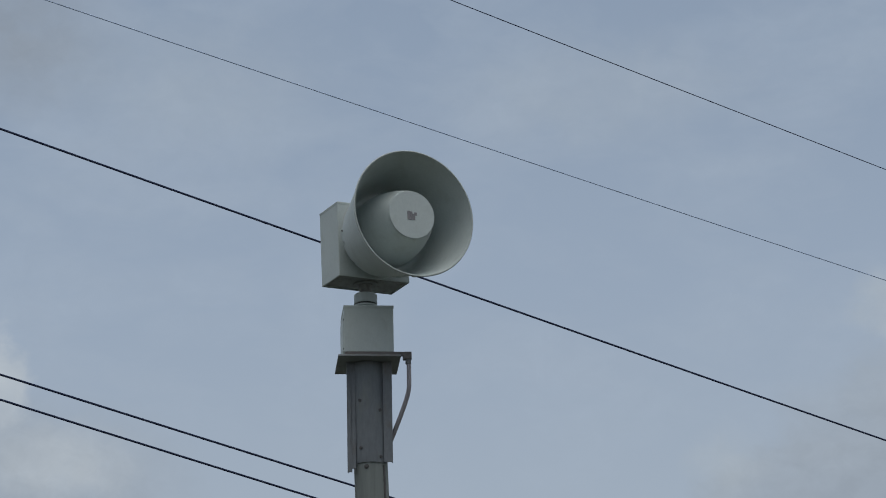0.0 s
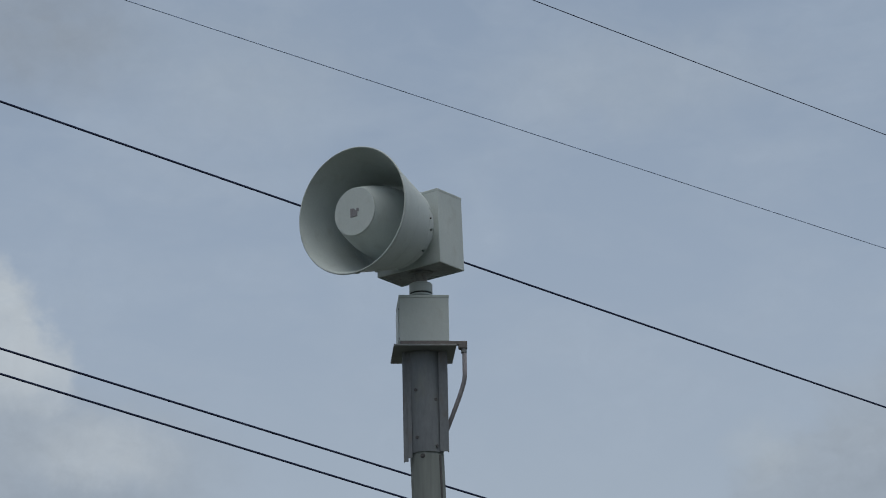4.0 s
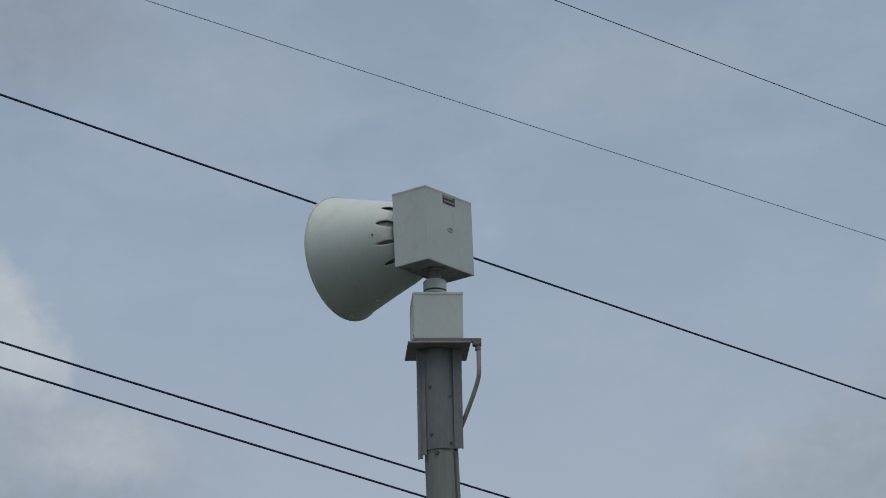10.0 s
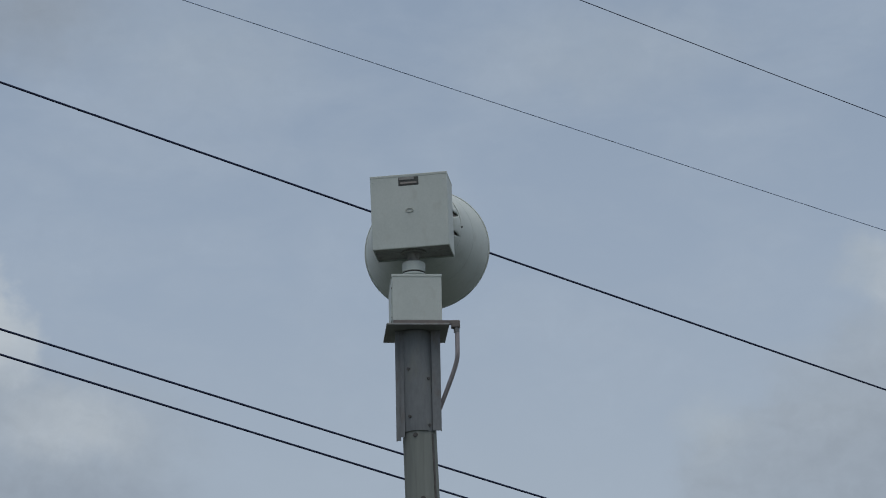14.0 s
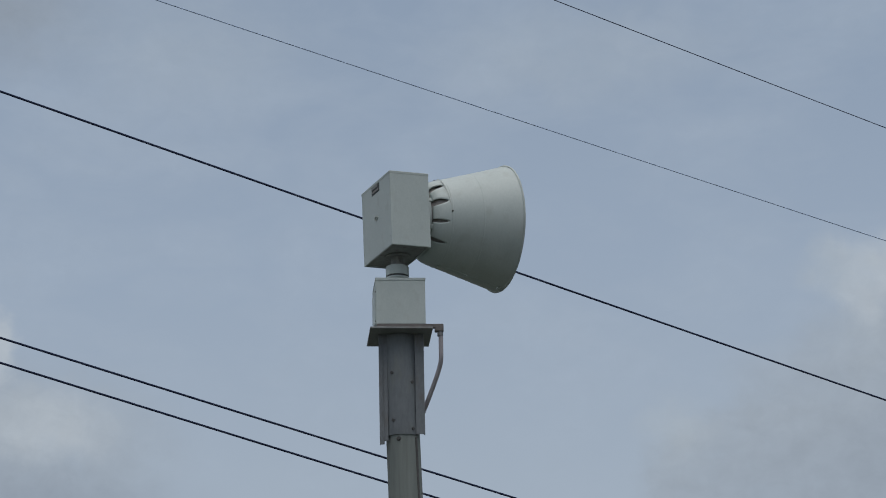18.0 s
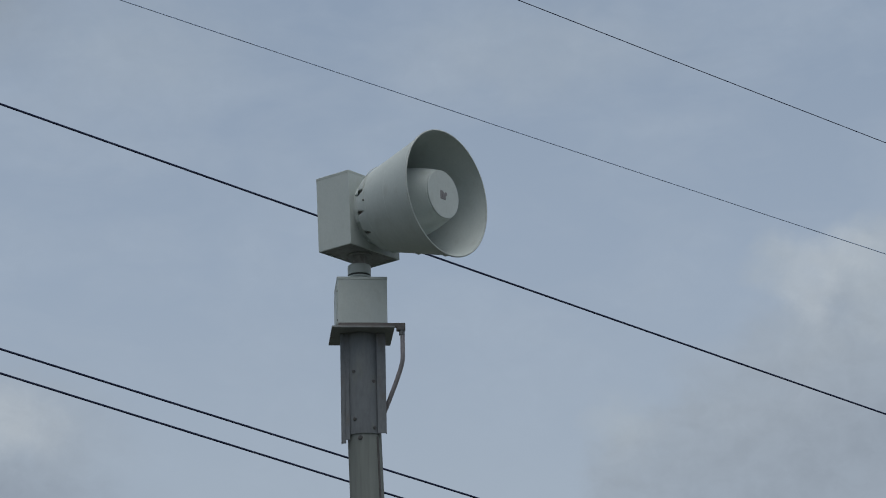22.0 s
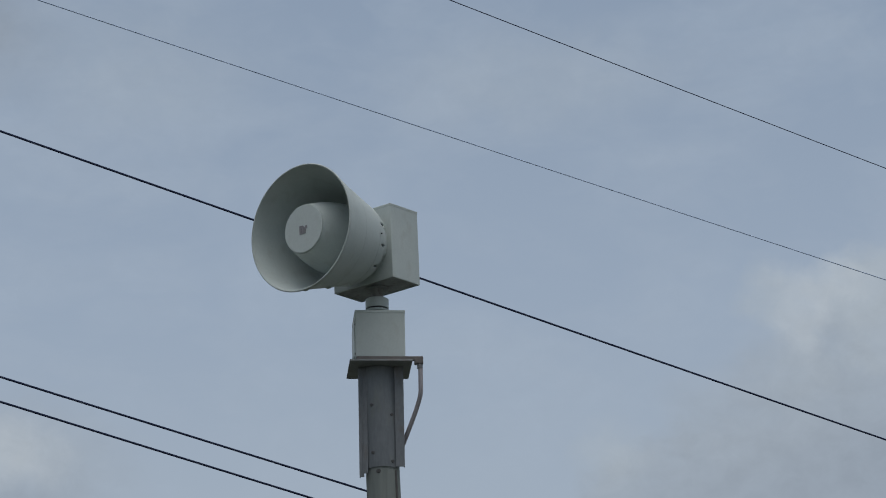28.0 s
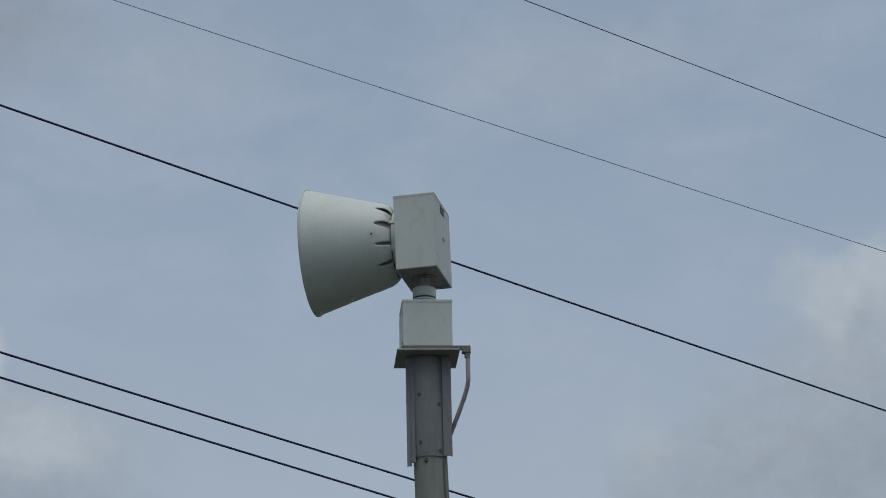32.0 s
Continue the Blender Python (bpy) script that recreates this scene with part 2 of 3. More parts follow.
for x, z in FRONT_BOLTS:
    (px, py, pz), facing = on_timber(x, z)
    part("bolt", bolt((px, py - 0.006, pz), facing, 0.013, 0.008), BOLT, front_sheet)
for x, z in WOOD_BOLTS:
    at, facing = on_timber(x, z)
    part("bolt", bolt(at, facing, 0.014, 0.009), BOLT, pole)
# a moulding over the ground wire runs down the timber
run = []
for k in range(60):
    z = 0.05 + (9.57 - 0.05) * k / 59
    r = 0.119 + (10.35 - z) * 0.0052
    run.append((pole_x(z) - PX + r * math.sin(radians(48)), -r * math.cos(radians(48)), z))
part("wire_moulding", tube(run, 0.010, 8), BOLT, pole, "dark moulding strip over a ground wire", 50)

# ---- siren ----
siren = new("warning_siren")
siren.location = (0, 0, 10.356)
tagged(siren, "cream-grey rotating horn warning siren on a pole top", "siren")
SZ = 10.356
YAW = Matrix.Rotation(radians(3.8), 4, "Z")
PLATE = surface("pale_weathered_plate", (0.20, 0.21, 0.215), (0.30, 0.31, 0.31), 0.65, 0.0, 50, 5, (1, 1, 1), 0.1, (0.16, 0.11, 0.08), 0.5)
part("mounting_plate", box(0.458, 0.458, 0.014, (0.009, 0, 0.007), 0.003, YAW), PLATE, siren, "weathered flat steel mounting plate")
# a near-black block paints in the shadow gap between gear housing and plate
part("base_gap_shade", box(0.335, 0.335, 0.036, (0.008, 0, 0.031), 0.002, YAW), GAP_DARK, siren, "near-black block painting the shadow gap under the gear housing")
gearbox = part("gearbox", box(0.363, 0.363, 0.341, (0.008, 0, 0.2185), 0.006, YAW), PAINT, siren, "square painted sheet-metal gear housing")
part("lid", box(0.369, 0.369, 0.022, (0.008, 0, 0.392), 0.003, YAW), PAINT, gearbox)
door = part("side_door", box(0.008, 0.300, 0.280, (-0.176, 0.01, 0.203), 0.002, None), PAINT, gearbox)
door.matrix_basis = YAW
for z in (0.300, 0.075):
    part("screw", bolt(YAW @ Vector((-0.1735, -0.160, z)), -86.2, 0.006, 0.002), BOLT, gearbox)
# a thin dark ring fills the groove of the collar
part("groove_ring", upright([(0.458, 0.071), (0.459, 0.0835), (0.468, 0.0835), (0.469, 0.071)], 40), GAP_DARK, siren, "thin dark ring in the collar's groove", 30)
# the spindle's dark stained tone also paints in the shade under the housing
part("spindle", upright([(0.548, 0.046), (0.645, 0.046)], 32), STAINED, siren, "stained turning spindle, its dark tone painting the housing's shade", 30)
part("collar", upright([(0.402, 0.071), (0.4415, 0.071), (0.442, 0.084), (0.445, 0.0865), (0.456, 0.0865), (0.4575, 0.080), (0.4695, 0.080), (0.471, 0.0855),
                        (0.537, 0.0855), (0.543, 0.080), (0.544, 0.050), (0.552, 0.050)], 48, (0, 0, 0)), PAINT, siren, "stepped painted collar of the turntable", 30)

# rotating head; its forward way is -y, its axis runs up
HEAD = 11.265 - SZ
ROT0, RATE = 1.679, 15.21


def housing_shell():
    """A tall box whose floor sits up inside its walls."""
    bm = box(0.571, 0.308, 0.561, (0, 0, -0.009), 0.005)
    bm.faces.ensure_lookup_table()
    floor = min((f for f in bm.faces if f.calc_area() > 0.1), key=lambda f: f.calc_center_median().z)
    bmesh.ops.inset_region(bm, faces=[floor], thickness=0.004, depth=0)
    low = bmesh.ops.extrude_discrete_faces(bm, faces=[floor])["faces"]
    bmesh.ops.translate(bm, verts=low[0].verts[:], vec=(0, 0, 0.018))
    return bm


housing = part("rotating_housing", housing_shell(), PAINT, siren, "tall painted sheet-metal rotor housing")
housing.location = (0, 0, HEAD)
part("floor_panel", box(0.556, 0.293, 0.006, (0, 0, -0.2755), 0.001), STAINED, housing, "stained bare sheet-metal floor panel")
part("lid", box(0.574, 0.311, 0.022, (0, 0, 0.271), 0.004), LID, housing, "dull grey sheet lid")
part("floor_flange", upright([(-0.2925, 0.086), (-0.291, 0.092), (-0.281, 0.092), (-0.2795, 0.086)], 40), STAINED, housing, "stained round flange over the collar", 30)
# rivets along the edges of the sheet
for x in (-0.232, -0.125, -0.035, 0.06, 0.155, 0.242):
    part("rivet", bolt((x, 0.154, -0.272), 180, 0.0023, 0.002), LID, housing)
for x, z in ((-0.262, 0.225), (0.268, 0.232), (-0.264, -0.215), (0.266, -0.20)):
    part("rivet", bolt((x, 0.154, z), 180, 0.0023, 0.002), LID, housing)


HORN = [(0.196, 0.246), (0.20, 0.262), (0.21, 0.274), (0.22, 0.284), (0.23, 0.292), (0.24, 0.298), (0.25, 0.303), (0.26, 0.307),
        (0.27, 0.3105), (0.28, 0.314), (0.29, 0.317), (0.30, 0.320)]


def horn_r(a):
    s = (a - 0.30) / 0.535
    return 0.320 + 0.152 * s - 0.008 * s * (1 - s)


STEP = math.pi / 6


def slot_half(a, th):
    """Half the width of the opening at th; they lie round the upper shoulder of the horn, wide at the back and pointed to the front."""
    low = math.cos((th // STEP + 0.5) * STEP)
    if low < -0.8 or not 0.190 < a < 0.303:
        return -1.0
    u = (a - 0.205) / 0.098
    return 0.027 * (1.0 - max(0.0, u) ** 1.8) ** 0.75 * (0.55 if low < -0.5 else 0.52 if low < -0.2 else 1.0)


def in_slot(a, th, grow=0.0):
    return abs(th % STEP - STEP / 2) * 0.28 < slot_half(a, th) + grow


def slot(a, th):
    """The sheet dips a little towards each opening's edge."""
    return 0.004 if in_slot(a, th, 0.004) else 0.0


fine = []
a = 0.196
while a < 0.312:
    k = min(range(len(HORN) - 1), key=lambda i: abs((HORN[i][0] + HORN[i + 1][0]) / 2 - a))
    (a0, r0), (a1, r1) = HORN[k], HORN[k + 1]
    fine.append((a, r0 + (r1 - r0) * (a - a0) / (a1 - a0)))
    a += 0.004
outer = fine + [(x, horn_r(x)) for x in (0.325, 0.36, 0.40, 0.45, 0.50, 0.55, 0.60, 0.65, 0.70, 0.75, 0.79, 0.82, 0.829)]
lip = [(0.831, 0.4745), (0.836, 0.4755), (0.839, 0.473), (0.838, 0.469), (0.833, 0.467)]
inner = [(x, horn_r(x) - 0.006) for x in (0.82, 0.75, 0.68, 0.60, 0.52, 0.44, 0.38, 0.33, 0.319)] + [(x, r - 0.006) for x, r in fine[::-4]]
bm = lathe(outer + lip + inner, 480, slot, True)
gone = []
for f in bm.faces:
    c = f.calc_center_median()
    if math.hypot(c.x, c.z) > 0.19 and in_slot(-c.y, math.atan2(c.x, c.z) % (2 * math.pi)):
        gone.append(f)
bmesh.ops.delete(bm, geom=gone, context="FACES")
# the cut edges run smooth
for v in {v for e in bm.edges if e.is_boundary for v in e.verts}:
    th, q = math.atan2(v.co.x, v.co.z) % (2 * math.pi), math.hypot(v.co.x, v.co.z)
    half, off = slot_half(-v.co.y, th), th % STEP - STEP / 2
    if half > 0 and abs(abs(off) * 0.28 - half) < 0.006:
        th += math.copysign(half / 0.28, off) - off
        v.co.x, v.co.z = q * math.sin(th), q * math.cos(th)
part("horn", bm, PAINT, housing, "flared round sheet-metal horn with slots at its throat", 50)
part("seam", lathe([(x, horn_r(x) + h) for x, h in ((0.545, -0.002), (0.547, 0.0009), (0.555, 0.0009), (0.557, -0.002))], 128, None, True), PAINT, housing, "", 30)
part("seam", lathe([(x, horn_r(x) + h) for x, h in ((0.318, -0.002), (0.320, 0.0011), (0.330, 0.0011), (0.332, -0.002))], 128, None, True), PAINT, housing, "", 30)
part("inner_shell", lathe([(0.170, 0.150), (0.170, 0.215), (0.196, 0.228), (0.215, 0.249), (0.240, 0.270), (0.262, 0.280), (0.298, 0.300), (0.300, 0.150)], 96, None, True), RUSTY_IN, housing, "rust-streaked grey throat seen through the slots", 40)
part("throat_baffle", lathe([(0.378, horn_r(0.378) - 0.0065), (0.350, 0.322), (0.330, 0.310), (0.321, 0.296), (0.322, 0.278), (0.330, 0.262), (0.318, 0.256), (0.304, 0.260), (0.304, 0.312), (0.318, 0.318)], 96, None, True), PAINT, housing, "rounded painted floor of the horn", 80)
part("throat", lathe([(0.150, 0.242), (0.188, 0.242), (0.191, 0.238), (0.1915, 0.15), (0.150, 0.15)], 64, None, True), PAINT, housing, "round throat flange on the housing front", 30)
part("center_body", lathe([(0.175, 0.16), (0.22, 0.20), (0.28, 0.245), (0.34, 0.263), (0.42, 0.268), (0.50, 0.262), (0.58, 0.249), (0.66, 0.230), (0.73, 0.208), (0.775, 0.192), (0.792, 0.184)], 96), PAINT, housing, "bulging painted centre body of the horn", 35)
for deg in (0, 91, 269):
    th = radians(deg)
    bm = bolt((0, 0, 0), 0, 0.0054, 0.008 if deg else 0.013)
    bmesh.ops.transform(bm, matrix=Matrix.Rotation(th, 4, "Y") @ Matrix.Translation((0, -0.319, horn_r(0.319) + 0.0005)) @ Matrix.Rotation(radians(-90), 4, "X"), verts=bm.verts)
    part("bolt", bm, BOLT, housing, "small dark bolt in the horn")
part("lifting_tab", joined(box(0.022, 0.007, 0.070, (0.0, -0.172, 0.283), 0.002), box(0.010, 0.030, 0.016, (0.0, -0.185, 0.262), 0.002)), PAINT_IN, housing, "small upright lifting tab")
# a thin tie cable runs from one side bolt over the shoulder to the top bolt
for side, slack in ((-1, 0.004),):
    run = []
    for k in range(25):
        u = k / 24
        th = radians(89 * (1 - u)) * side
        a = 0.319 - (0.022 if side < 0 else 0.006) * math.sin(math.pi * u)
        q = 0.324 + slack * math.sin(math.pi * u) ** 0.7
        run.append((q * math.sin(th), -a, q * math.cos(th)))
    part("tie_cable", tube(run, 0.0024, 6), PAINT_IN, housing, "thin dark tie cable round the horn", 60)
for deg in (20, 65, 115, 160, 200, 245, 295, 340):
    th = radians(deg)
    bm = box(0.030, 0.052, 0.010, (0, -0.187, 0.246), 0.002)
    bmesh.ops.transform(bm, matrix=Matrix.Rotation(th, 4, "Y"), verts=bm.verts)
    part("stay", bm, PAINT, housing)
# lap seams run along the underside of the horn
for a0, a1, h in ((0.335, 0.54, 0.0035), (0.56, 0.82, 0.002)):
    bm = bmesh.new()
    rows = []
    for k in range(7):
        a = a0 + (a1 - a0) * k / 6
        rows.append([bm.verts.new((x, -a, -math.sqrt((horn_r(a) + dz) ** 2 - x * x))) for x, dz in ((-0.018, -0.003), (-0.017, h), (0.0, h), (0.017, h), (0.018, -0.003))])
    for p, q in zip(rows, rows[1:]):
        for k in range(4):
            bm.faces.new((p[k], p[k + 1], q[k + 1], q[k]))
    for row in (rows[0], rows[-1]):
        bm.faces.new(row)
    part("lap_seam", bm, PAINT, housing)
for a in (0.325, 0.551, 0.800):
    part("seam_clip", box(0.034, 0.026, 0.012, (0, -a, -horn_r(a) - 0.004), 0.003), PAINT, housing)
part("rim", lathe([(0.826, 0.4735), (0.829, 0.478), (0.834, 0.4795), (0.839, 0.478), (0.841, 0.473), (0.839, 0.468), (0.834, 0.4665), (0.829, 0.468)], 160, None, True), LID, housing, "rolled metal rim", 60)
part("face_disc", lathe([(0.788, 0.180), (0.803, 0.181), (0.806, 0.178)], 96), PAINT, housing, "flat round painted front disc", 30)


def badge():
    """A square emblem with a notched corner, its strokes a little apart."""
    bm = bmesh.new()
    for w, h, x, z in ((0.020, 0.066, -0.027, 0.000), (0.018, 0.058, -0.006, -0.004), (0.020, 0.048, 0.014, -0.009), (0.020, 0.024, 0.028, 0.014), (0.012, 0.018, -0.010, 0.022)):
        bmesh.ops.create_cube(bm, size=1, matrix=Matrix.Translation((x, -0.8068, z - 0.007)) @ Matrix.Diagonal((w, 0.003 + abs(x) * 0.01, h, 1)))
    return bm


part("badge", badge(), BADGE, housing, "small dark grey printed emblem")
# no hole is cut: a dark slab paints the opening's shaded inside
part("window_shade_slab", box(0.150, 0.012, 0.066, (0.0, 0.150, 0.226), 0.002), OPENING_SHADE, housing, "dark slab painting the shade inside an opening under the lid")
part("window_lip", box(0.112, 0.006, 0.020, (0.014, 0.156, 0.246), 0.001), STAINED, housing, "folded sheet lip in the opening")
part("window_plate", box(0.122, 0.004, 0.014, (0.0, 0.1565, 0.213), 0.001), RUSTY_IN, housing, "rusty strip in the opening")


def oval():
    bm = lathe([(-0.153, 0.030), (-0.160, 0.030), (-0.160, 0.022), (-0.153, 0.022)], 32, None, True)
    bmesh.ops.scale(bm, verts=bm.verts, vec=(1.05, 1, 0.55))
    return bm


part("handle_ring", oval(), PAINT_IN, housing, "small oval pull ring", 30)

# ---- conduit beside the siren ----
conduit = new("conduit")
conduit.location = (0.303, -0.17, 10.365)
tagged(conduit, "bent grey metal conduit hanging from a rusty strut", "conduit")


def off(*p):
    return (p[0] - 0.29, p[1], p[2] - 10.42)


part("elbow", box(0.066, 0.05, 0.058, off(0.284, 0.0, 10.425), 0.008), RUST, conduit, "rust-stained conduit elbow box")
part("strut", box(0.44, 0.03, 0.030, off(0.050, -0.024, 10.437), 0.003, Matrix.Rotation(radians(3.8), 4, "Z")), RUST, conduit, "rusty flat strut along the siren base")
path = []
for i in range(29):
    u = i / 28
    z = 10.40 - 0.645 * u
    bend = max(0.0, u - 0.31)
    x = 0.296 - 0.004 * u - 0.275 * bend * bend / (bend + 0.16)
    path.append(off(x, 0.26 * bend, z + 0.05 * bend))
part("pipe", tube(path, 0.0165, 16), PIPE, conduit, "", 40)
part("coupling", tube([off(0.292, 0, 10.40), off(0.2915, 0, 10.365)], 0.021, 16), STEEL, conduit, "", 40)

# ---- overhead wires ----
def wire(name, label, a, b, r, material):
    a, b = Vector(a), Vector(b)
    mid = (a + b) / 2
    d = (b - a).normalized()
    bm = tube([d * s + Vector((0, 0, 0.0002 * s * s)) for s in range(-46, 71, 2)], r, 8)
    ob = new(name, mesh_of(name, bm, material, 60))
    ob.location = mid
    return tagged(ob, label, "wire", "overhead wires")


wire("overhead_wire", "thin dark overhead power wire against the sky", (0.862, 4.417, 14.997), (4.951, 9.239, 15.229), 0.0044, CABLE)
bare_wire = wire("overhead_wire", "thin pale grey overhead wire against the sky", (-2.311, 0.275, 13.344), (4.818, 8.682, 13.876), 0.0047, BARE)
thick_wire = wire("overhead_wire", "black insulated overhead cable passing behind the siren", (-2.788, -0.788, 12.000), (4.646, 7.979, 12.072), 0.0090, CABLE)
pair_wire = wire("overhead_wire", "black overhead cable, upper one of a close pair", (-2.75, -0.843, 10.117), (0.284, 2.735, 10.060), 0.0086, CABLE)
wire("overhead_wire", "black overhead cable, lower one of a close pair", (-2.747, -0.839, 9.932), (-0.309, 2.035, 9.874), 0.0086, CABLE)

# ---- clouds: two far curved sheets that drift at their own pace ----
def cloud_sheet(radius, a0, a1):
    """A piece of a sphere round the viewer; its UV map is in degrees to the right and degrees up."""
    me = bpy.data.meshes.new("clouds")
    az, el = [float(x) for x in range(a0, a1 + 1)], [3.0 + x for x in range(0, 36)]
    verts = []
    for e in el:
        for a in az:
            ra, re = radians(a), radians(e)
            verts.append((radius * math.sin(ra) * math.cos(re), radius * math.cos(ra) * math.cos(re), radius * math.sin(re)))
    n = len(az)
    faces = [(j * n + i, j * n + i + 1, (j + 1) * n + i + 1, (j + 1) * n + i) for j in range(len(el) - 1) for i in range(n - 1)]
    me.from_pydata(verts, [], faces)
    uv = me.uv_layers.new(name="degrees")
    for loop in me.loops:
        uv.data[loop.index].uv = (az[loop.vertex_index % n], el[loop.vertex_index // n])
    me.shade_smooth()
    return me


BRIGHT, PALE, GREY, DARK = (0.450, 0.500, 0.548), (0.382, 0.436, 0.490), (0.322, 0.375, 0.440), (0.264, 0.312, 0.377)
VEIL = (0.356, 0.424, 0.514)


def cloud_material(name, puffs, veil, seed):
    """puffs, from the farthest on: centre, half sizes, softness of the edge, tone, cover. veil: how thick the high haze is at most."""
    m, ns, ls = nodes_of(name)
    ns.remove(ns["Principled BSDF"])
    uv = ns.new("ShaderNodeUVMap")
    uv.uv_map = "degrees"

    def math_node(op, a, b, c=None):
        n = ns.new("ShaderNodeMath")
        n.operation = op
        for i, v in enumerate((a, b, c)):
            if v is None:
                continue
            if isinstance(v, (int, float)):
                n.inputs[i].default_value = v
            else:
                ls.new(v, n.inputs[i])
        return n.outputs[0]

    def vector_node(op, a, b, c=None):
        n = ns.new("ShaderNodeVectorMath")
        n.operation = op
        for i, v in enumerate((a, b, c)):
            if v is None:
                continue
            if isinstance(v, tuple):
                n.inputs[i].default_value = v
            else:
                ls.new(v, n.inputs[i])
        return n

    def noise_node(scale, detail, rough, stretch=(1, 1, 1), shift=(0, 0, 0), warp=0.0):
        mp = ns.new("ShaderNodeMapping")
        mp.inputs["Scale"].default_value, mp.inputs["Location"].default_value = stretch, (shift[0] + seed, shift[1], 0)
        ls.new(uv.outputs[0], mp.inputs["Vector"])
        n = ns.new("ShaderNodeTexNoise")
        n.inputs["Scale"].default_value, n.inputs["Detail"].default_value = scale, detail
        n.inputs["Roughness"].default_value, n.inputs["Distortion"].default_value = rough, warp
        ls.new(mp.outputs[0], n.inputs["Vector"])
        return n

    # the outlines bulge at two scales
    edge = noise_node(1.5, 5, 0.55, (1, 1.1, 1), (3, 1))
    warped = vector_node("MULTIPLY_ADD", edge.outputs["Color"], (0.9, 0.8, 0), vector_node("ADD", uv.outputs[0], (-0.45, -0.40, 0)).outputs[0]).outputs[0]

    def puff(x, y, rx, ry, soft):
        """1 inside an uneven oval round (x, y), falling to 0 over the soft part of its edge."""
        d = vector_node("MULTIPLY", vector_node("SUBTRACT", warped, (x, y, 0)).outputs[0], (1 / rx, 1 / ry, 0))
        ln = vector_node("LENGTH", d.outputs[0], (0, 0, 0))
        mr = ns.new("ShaderNodeMapRange")
        mr.interpolation_type = "SMOOTHSTEP"
        mr.inputs["From Min"].default_value, mr.inputs["From Max"].default_value = 1 + soft, 1 - soft
        ls.new(ln.outputs["Value"], mr.inputs["Value"])
        return mr.outputs[0]

    # thin high haze in streaks
    broad = noise_node(0.32, 5, 0.5, (1.0, 1.9, 1), (0, 4), 0.6)
    wisp = noise_node(1.1, 6, 0.55, (1.0, 2.2, 1), (5, 3), 0.8)
    streak = math_node("ADD", broad.outputs["Fac"], math_node("MULTIPLY_ADD", wisp.outputs["Fac"], 0.35, -0.175))
    vr = ns.new("ShaderNodeMapRange")
    vr.inputs["From Min"].default_value, vr.inputs["From Max"].default_value = 0.40, 0.70
    vr.inputs["To Min"].default_value, vr.inputs["To Max"].default_value = 0.0, veil
    ls.new(streak, vr.inputs["Value"])
    alpha, tone = vr.outputs[0], None
    # billows: brighter and thinner places inside each puff
    billow = noise_node(1.6, 6, 0.56, (1, 1.25, 1), (2, 9), 0.5)
    lump = math_node("MULTIPLY_ADD", billow.outputs["Fac"], 1.0, 0.5)
    for x, y, rx, ry, soft, colour, cover in puffs:
        mask = math_node("MINIMUM", math_node("MULTIPLY", math_node("MULTIPLY", puff(x, y, rx, ry, soft), cover), lump), 0.96)
        mix = ns.new("ShaderNodeMix")
        mix.data_type = "RGBA"
        # the puff's share of what is seen through the layers so far
        together = math_node("SUBTRACT", math_node("ADD", alpha, mask), math_node("MULTIPLY", alpha, mask))
        ls.new(math_node("DIVIDE", mask, math_node("MAXIMUM", together, 0.001)), mix.inputs["Factor"])
        if tone is None:
            mix.inputs["A"].default_value = (*VEIL, 1)
        else:
            ls.new(tone, mix.inputs["A"])
        mix.inputs["B"].default_value = (*colour, 1)
        tone, alpha = mix.outputs["Result"], together
    mottle = noise_node(2.4, 6, 0.6, (1, 1.2, 1), (6, 5), 0.4)
    tone = vector_node("SCALE", tone, None)
    ls.new(math_node("MULTIPLY_ADD", mottle.outputs["Fac"], 0.22, 0.89), tone.inputs["Scale"])
    tone = tone.outputs[0]
    em, tr, mx = ns.new("ShaderNodeEmission"), ns.new("ShaderNodeBsdfTransparent"), ns.new("ShaderNodeMixShader")
    ls.new(tone, em.inputs["Color"])
    ls.new(alpha, mx.inputs[0])
    ls.new(tr.outputs[0], mx.inputs[1])
    ls.new(em.outputs[0], mx.inputs[2])
    ls.new(mx.outputs[0], ns["Material Output"].inputs["Surface"])
    return m


high_clouds = new("backdrop", cloud_sheet(2400, -24, 24))
high_clouds.data.materials.append(cloud_material("high_drifting_cloud", (
    (-5.6, 21.75, 1.5, 0.95, 0.7, DARK, 0.85), (3.6, 20.85, 1.7, 0.6, 0.9, PALE, 0.30), (-2.6, 21.1, 1.6, 0.8, 0.9, PALE, 0.28),
    (-4.9, 15.4, 2.0, 1.0, 0.5, GREY, 0.85), (-6.7, 17.2, 1.35, 1.25, 0.16, BRIGHT, 0.95), (-5.55, 16.8, 0.6, 0.6, 0.3, BRIGHT, 0.75),
    (-4.6, 15.75, 1.0, 0.45, 0.7, BRIGHT, 0.6), (-6.2, 16.0, 1.2, 0.5, 0.7, GREY, 0.7), (-5.4, 14.3, 2.5, 0.75, 0.6, DARK, 0.7)), 0.42, 0.0))
high_clouds.location = EYE
tagged(high_clouds, "pale grey cloud bank drifting over a hazy blue sky", "clouds", kind="structure")
low_clouds = new("backdrop", cloud_sheet(2300, 0, 30))
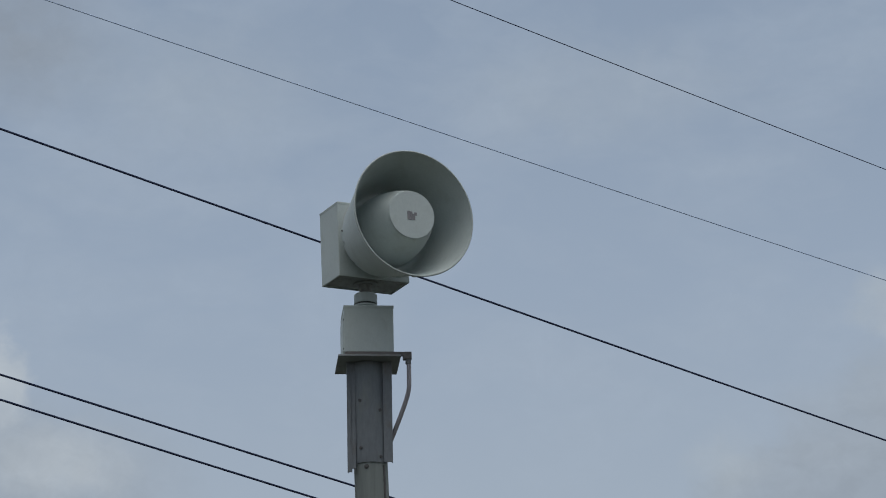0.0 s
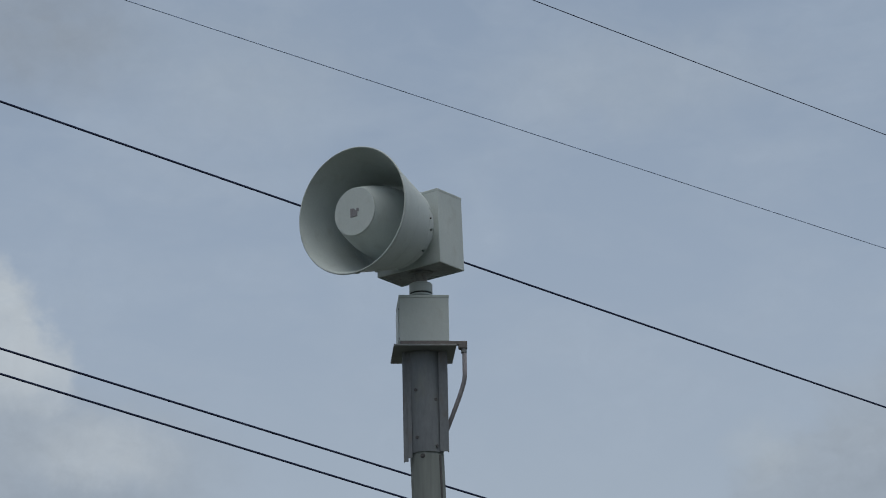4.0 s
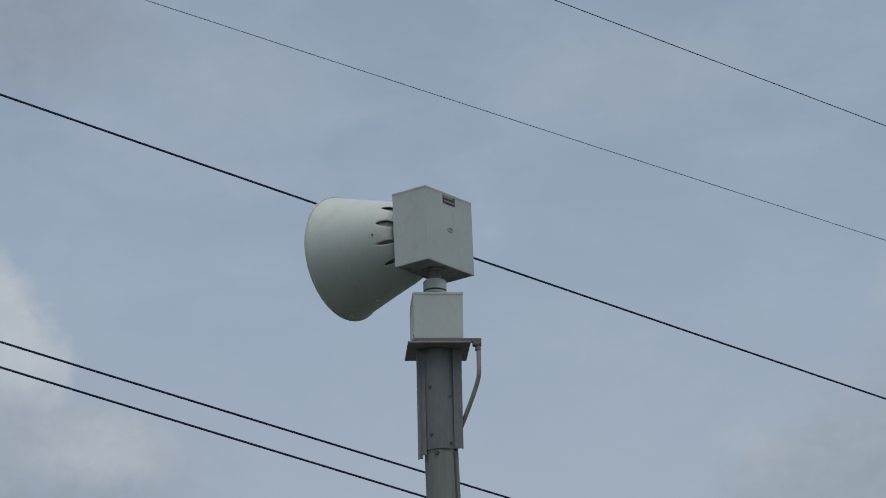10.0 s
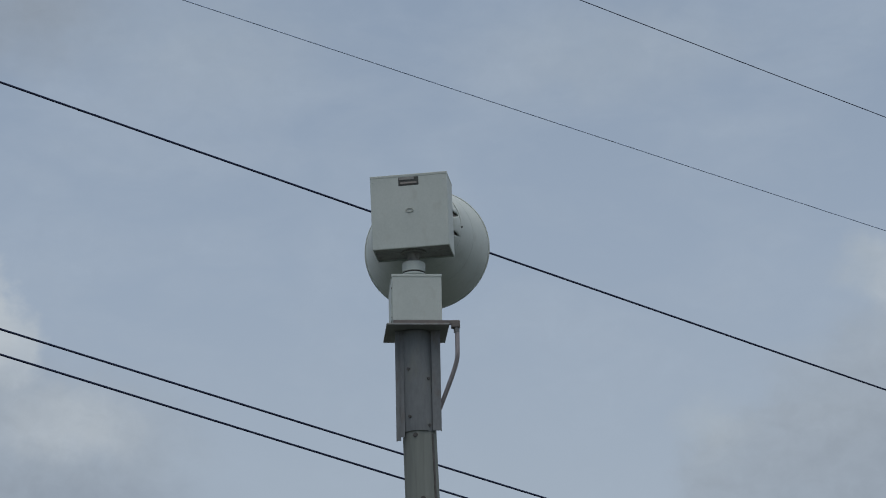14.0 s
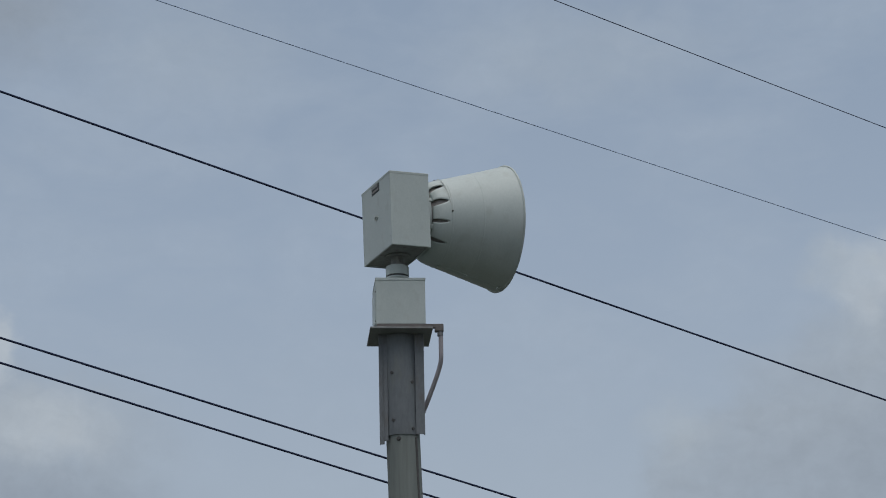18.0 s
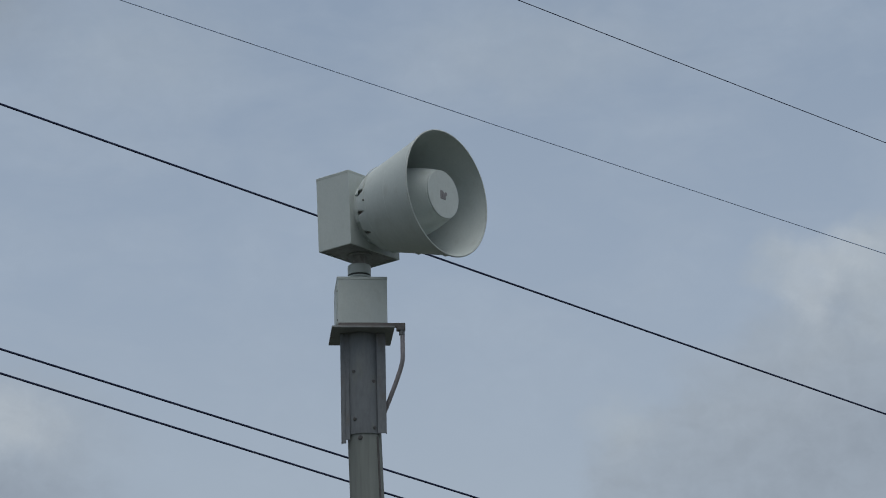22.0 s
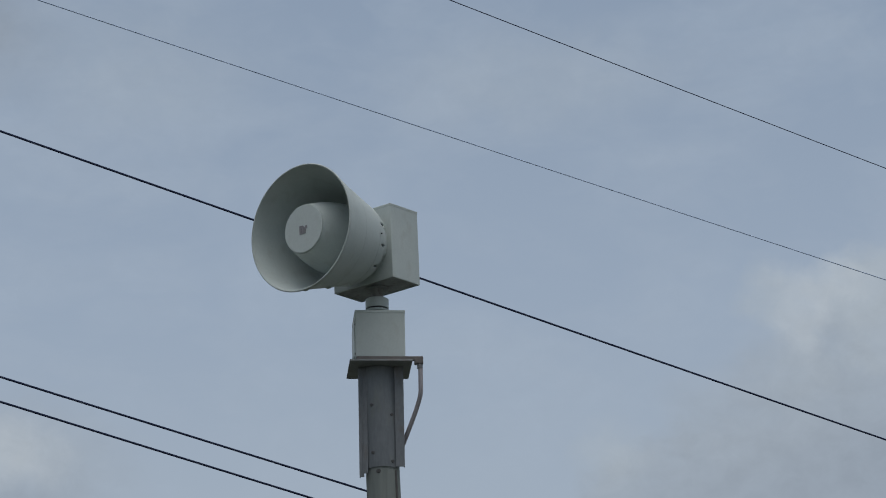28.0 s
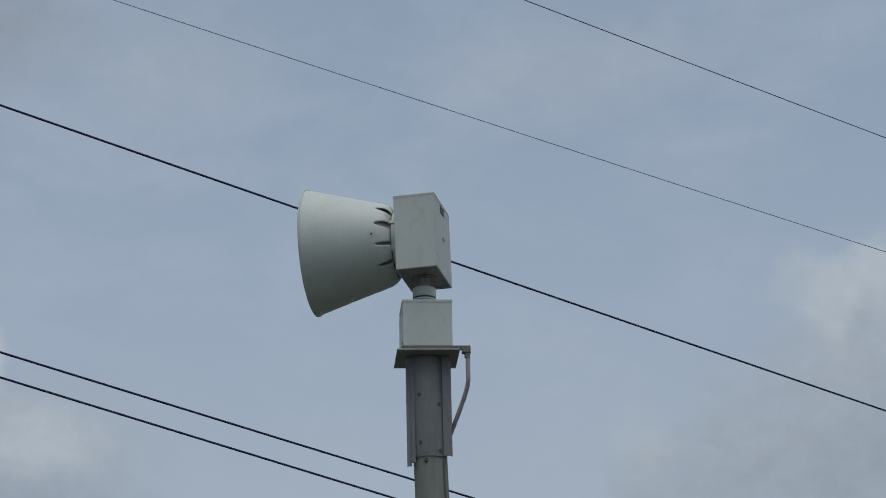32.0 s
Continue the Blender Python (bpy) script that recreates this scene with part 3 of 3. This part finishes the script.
low_clouds.data.materials.append(cloud_material("low_drifting_cloud", (
    (9.5, 16.2, 2.2, 1.6, 0.3, GREY, 0.85), (9.05, 17.65, 0.8, 0.55, 0.5, PALE, 0.62), (10.3, 17.9, 1.2, 0.7, 0.5, PALE, 0.6), (8.7, 17.9, 0.35, 0.3, 0.6, BRIGHT, 0.5), (9.3, 16.9, 0.5, 0.3, 0.8, PALE, 0.5), (8.0, 16.6, 0.5, 0.3, 0.8, PALE, 0.35), (8.10, 17.52, 0.42, 0.55, 0.5, BRIGHT, 0.55),
    (7.6, 17.7, 0.35, 0.35, 0.7, PALE, 0.5), (7.4, 15.7, 1.3, 1.0, 0.5, GREY, 0.7), (6.85, 14.5, 2.2, 1.45, 0.12, GREY, 0.85),
    (5.28, 15.55, 0.40, 0.45, 0.8, PALE, 0.5), (7.4, 14.5, 1.7, 0.7, 0.8, DARK, 0.3), (9.6, 15.2, 1.8, 0.6, 0.8, DARK, 0.5)), 0.02, 40.0))
low_clouds.location = EYE
tagged(low_clouds, "nearer grey cumulus with bright tops, drifting faster", "clouds", kind="structure")


# ---- a small fly that crosses near the camera ----
fly = new("fly")
tagged(fly, "small grey-brown fly crossing the air near the viewer", "insect")
FLY = surface("grey_brown_fly", (0.10, 0.10, 0.11), (0.17, 0.17, 0.18), 0.6)
WING = surface("smoky_wing", (0.10, 0.10, 0.11), (0.16, 0.16, 0.17), 0.4)


def blob(rx, ry, rz, at):
    bm = bmesh.new()
    bmesh.ops.create_icosphere(bm, subdivisions=2, radius=1)
    bmesh.ops.scale(bm, verts=bm.verts, vec=(rx, ry, rz))
    bmesh.ops.translate(bm, verts=bm.verts, vec=at)
    return bm


part("abdomen", blob(0.0022, 0.0013, 0.0013, (0.0014, 0, 0.0013)), FLY, fly, "", 60)
part("head", blob(0.0009, 0.0010, 0.0009, (-0.0014, 0, 0.0014)), FLY, fly, "", 60)
for side in (-1, 1):
    part("wing", blob(0.0020, 0.0012, 0.00015, (0.0014, side * 0.0018, 0.0027)), WING, fly, "thin smoky wing", 60)
fly_two = copy_thing(fly, pose(0, 0, 0))


def motions():
    walk(housing, [(t, pose(-0.004, 0, HEAD, 0.4, -1.25) @ pose(0, 0, 0, 0, 0, -RATE * (t - ROT0))) for t in range(0, 33)])
    walk(high_clouds, [(t, pose(*EYE, 0.009 * t, 0, 0.038 * t)) for t in (0, 8, 16, 24, 32)])
    walk(low_clouds, [(t, pose(*EYE, 0.009 * t, 0, 0.065 * t)) for t in (0, 8, 16, 24, 32)])
    # three of the wires sway by up to a centimetre in the wind
    for ob, much in ((bare_wire, 1.0), (thick_wire, 1.0), (pair_wire, 0.65)):
        p = ob.location.copy()
        walk(ob, [(t, pose(p.x, p.y, p.z + dz * much)) for t, dz in ((0, 0.0), (6, 0.002), (12, 0.002), (17, 0.0), (19.5, -0.006), (22, -0.009), (25, -0.009), (28, -0.003), (30, 0.0), (32, 0.0))])
    # it comes in from the upper right, passes and settles on the grass
    a, b = Vector((0.454, -22.5, 3.46)), Vector((-0.369, -22.5, 3.217))
    step = (b - a) / 3
    rows = [(0, a + Vector((4.0, 1.0, 1.0))), (5.2, a - step * 7)] + [(5.4 + 0.1 * k, a + step * (k - 3)) for k in range(11)]
    rows += [(7.6, Vector((-3.2, -22.6, 0.0))), (32, Vector((-3.2, -22.6, 0.0)))]
    walk(fly, [(t, pose(*p)) for t, p in rows])
    # the second one comes from the left and settles on the other side
    a, b = Vector((-0.840, -19.5, 4.540)), Vector((-0.355, -19.5, 4.360))
    step = (b - a) / 2
    rows = [(0, a + Vector((-6.0, 1.0, 0.9))), (8.5, a - step * 6)] + [(8.7 + 0.1 * k, a + step * (k - 2)) for k in range(10)]
    rows += [(11.4, Vector((4.2, -19.4, 0.0))), (32, Vector((4.2, -19.4, 0.0)))]
    walk(fly_two, [(t, pose(*p, 0, 0, 180)) for t, p in rows])


motions()
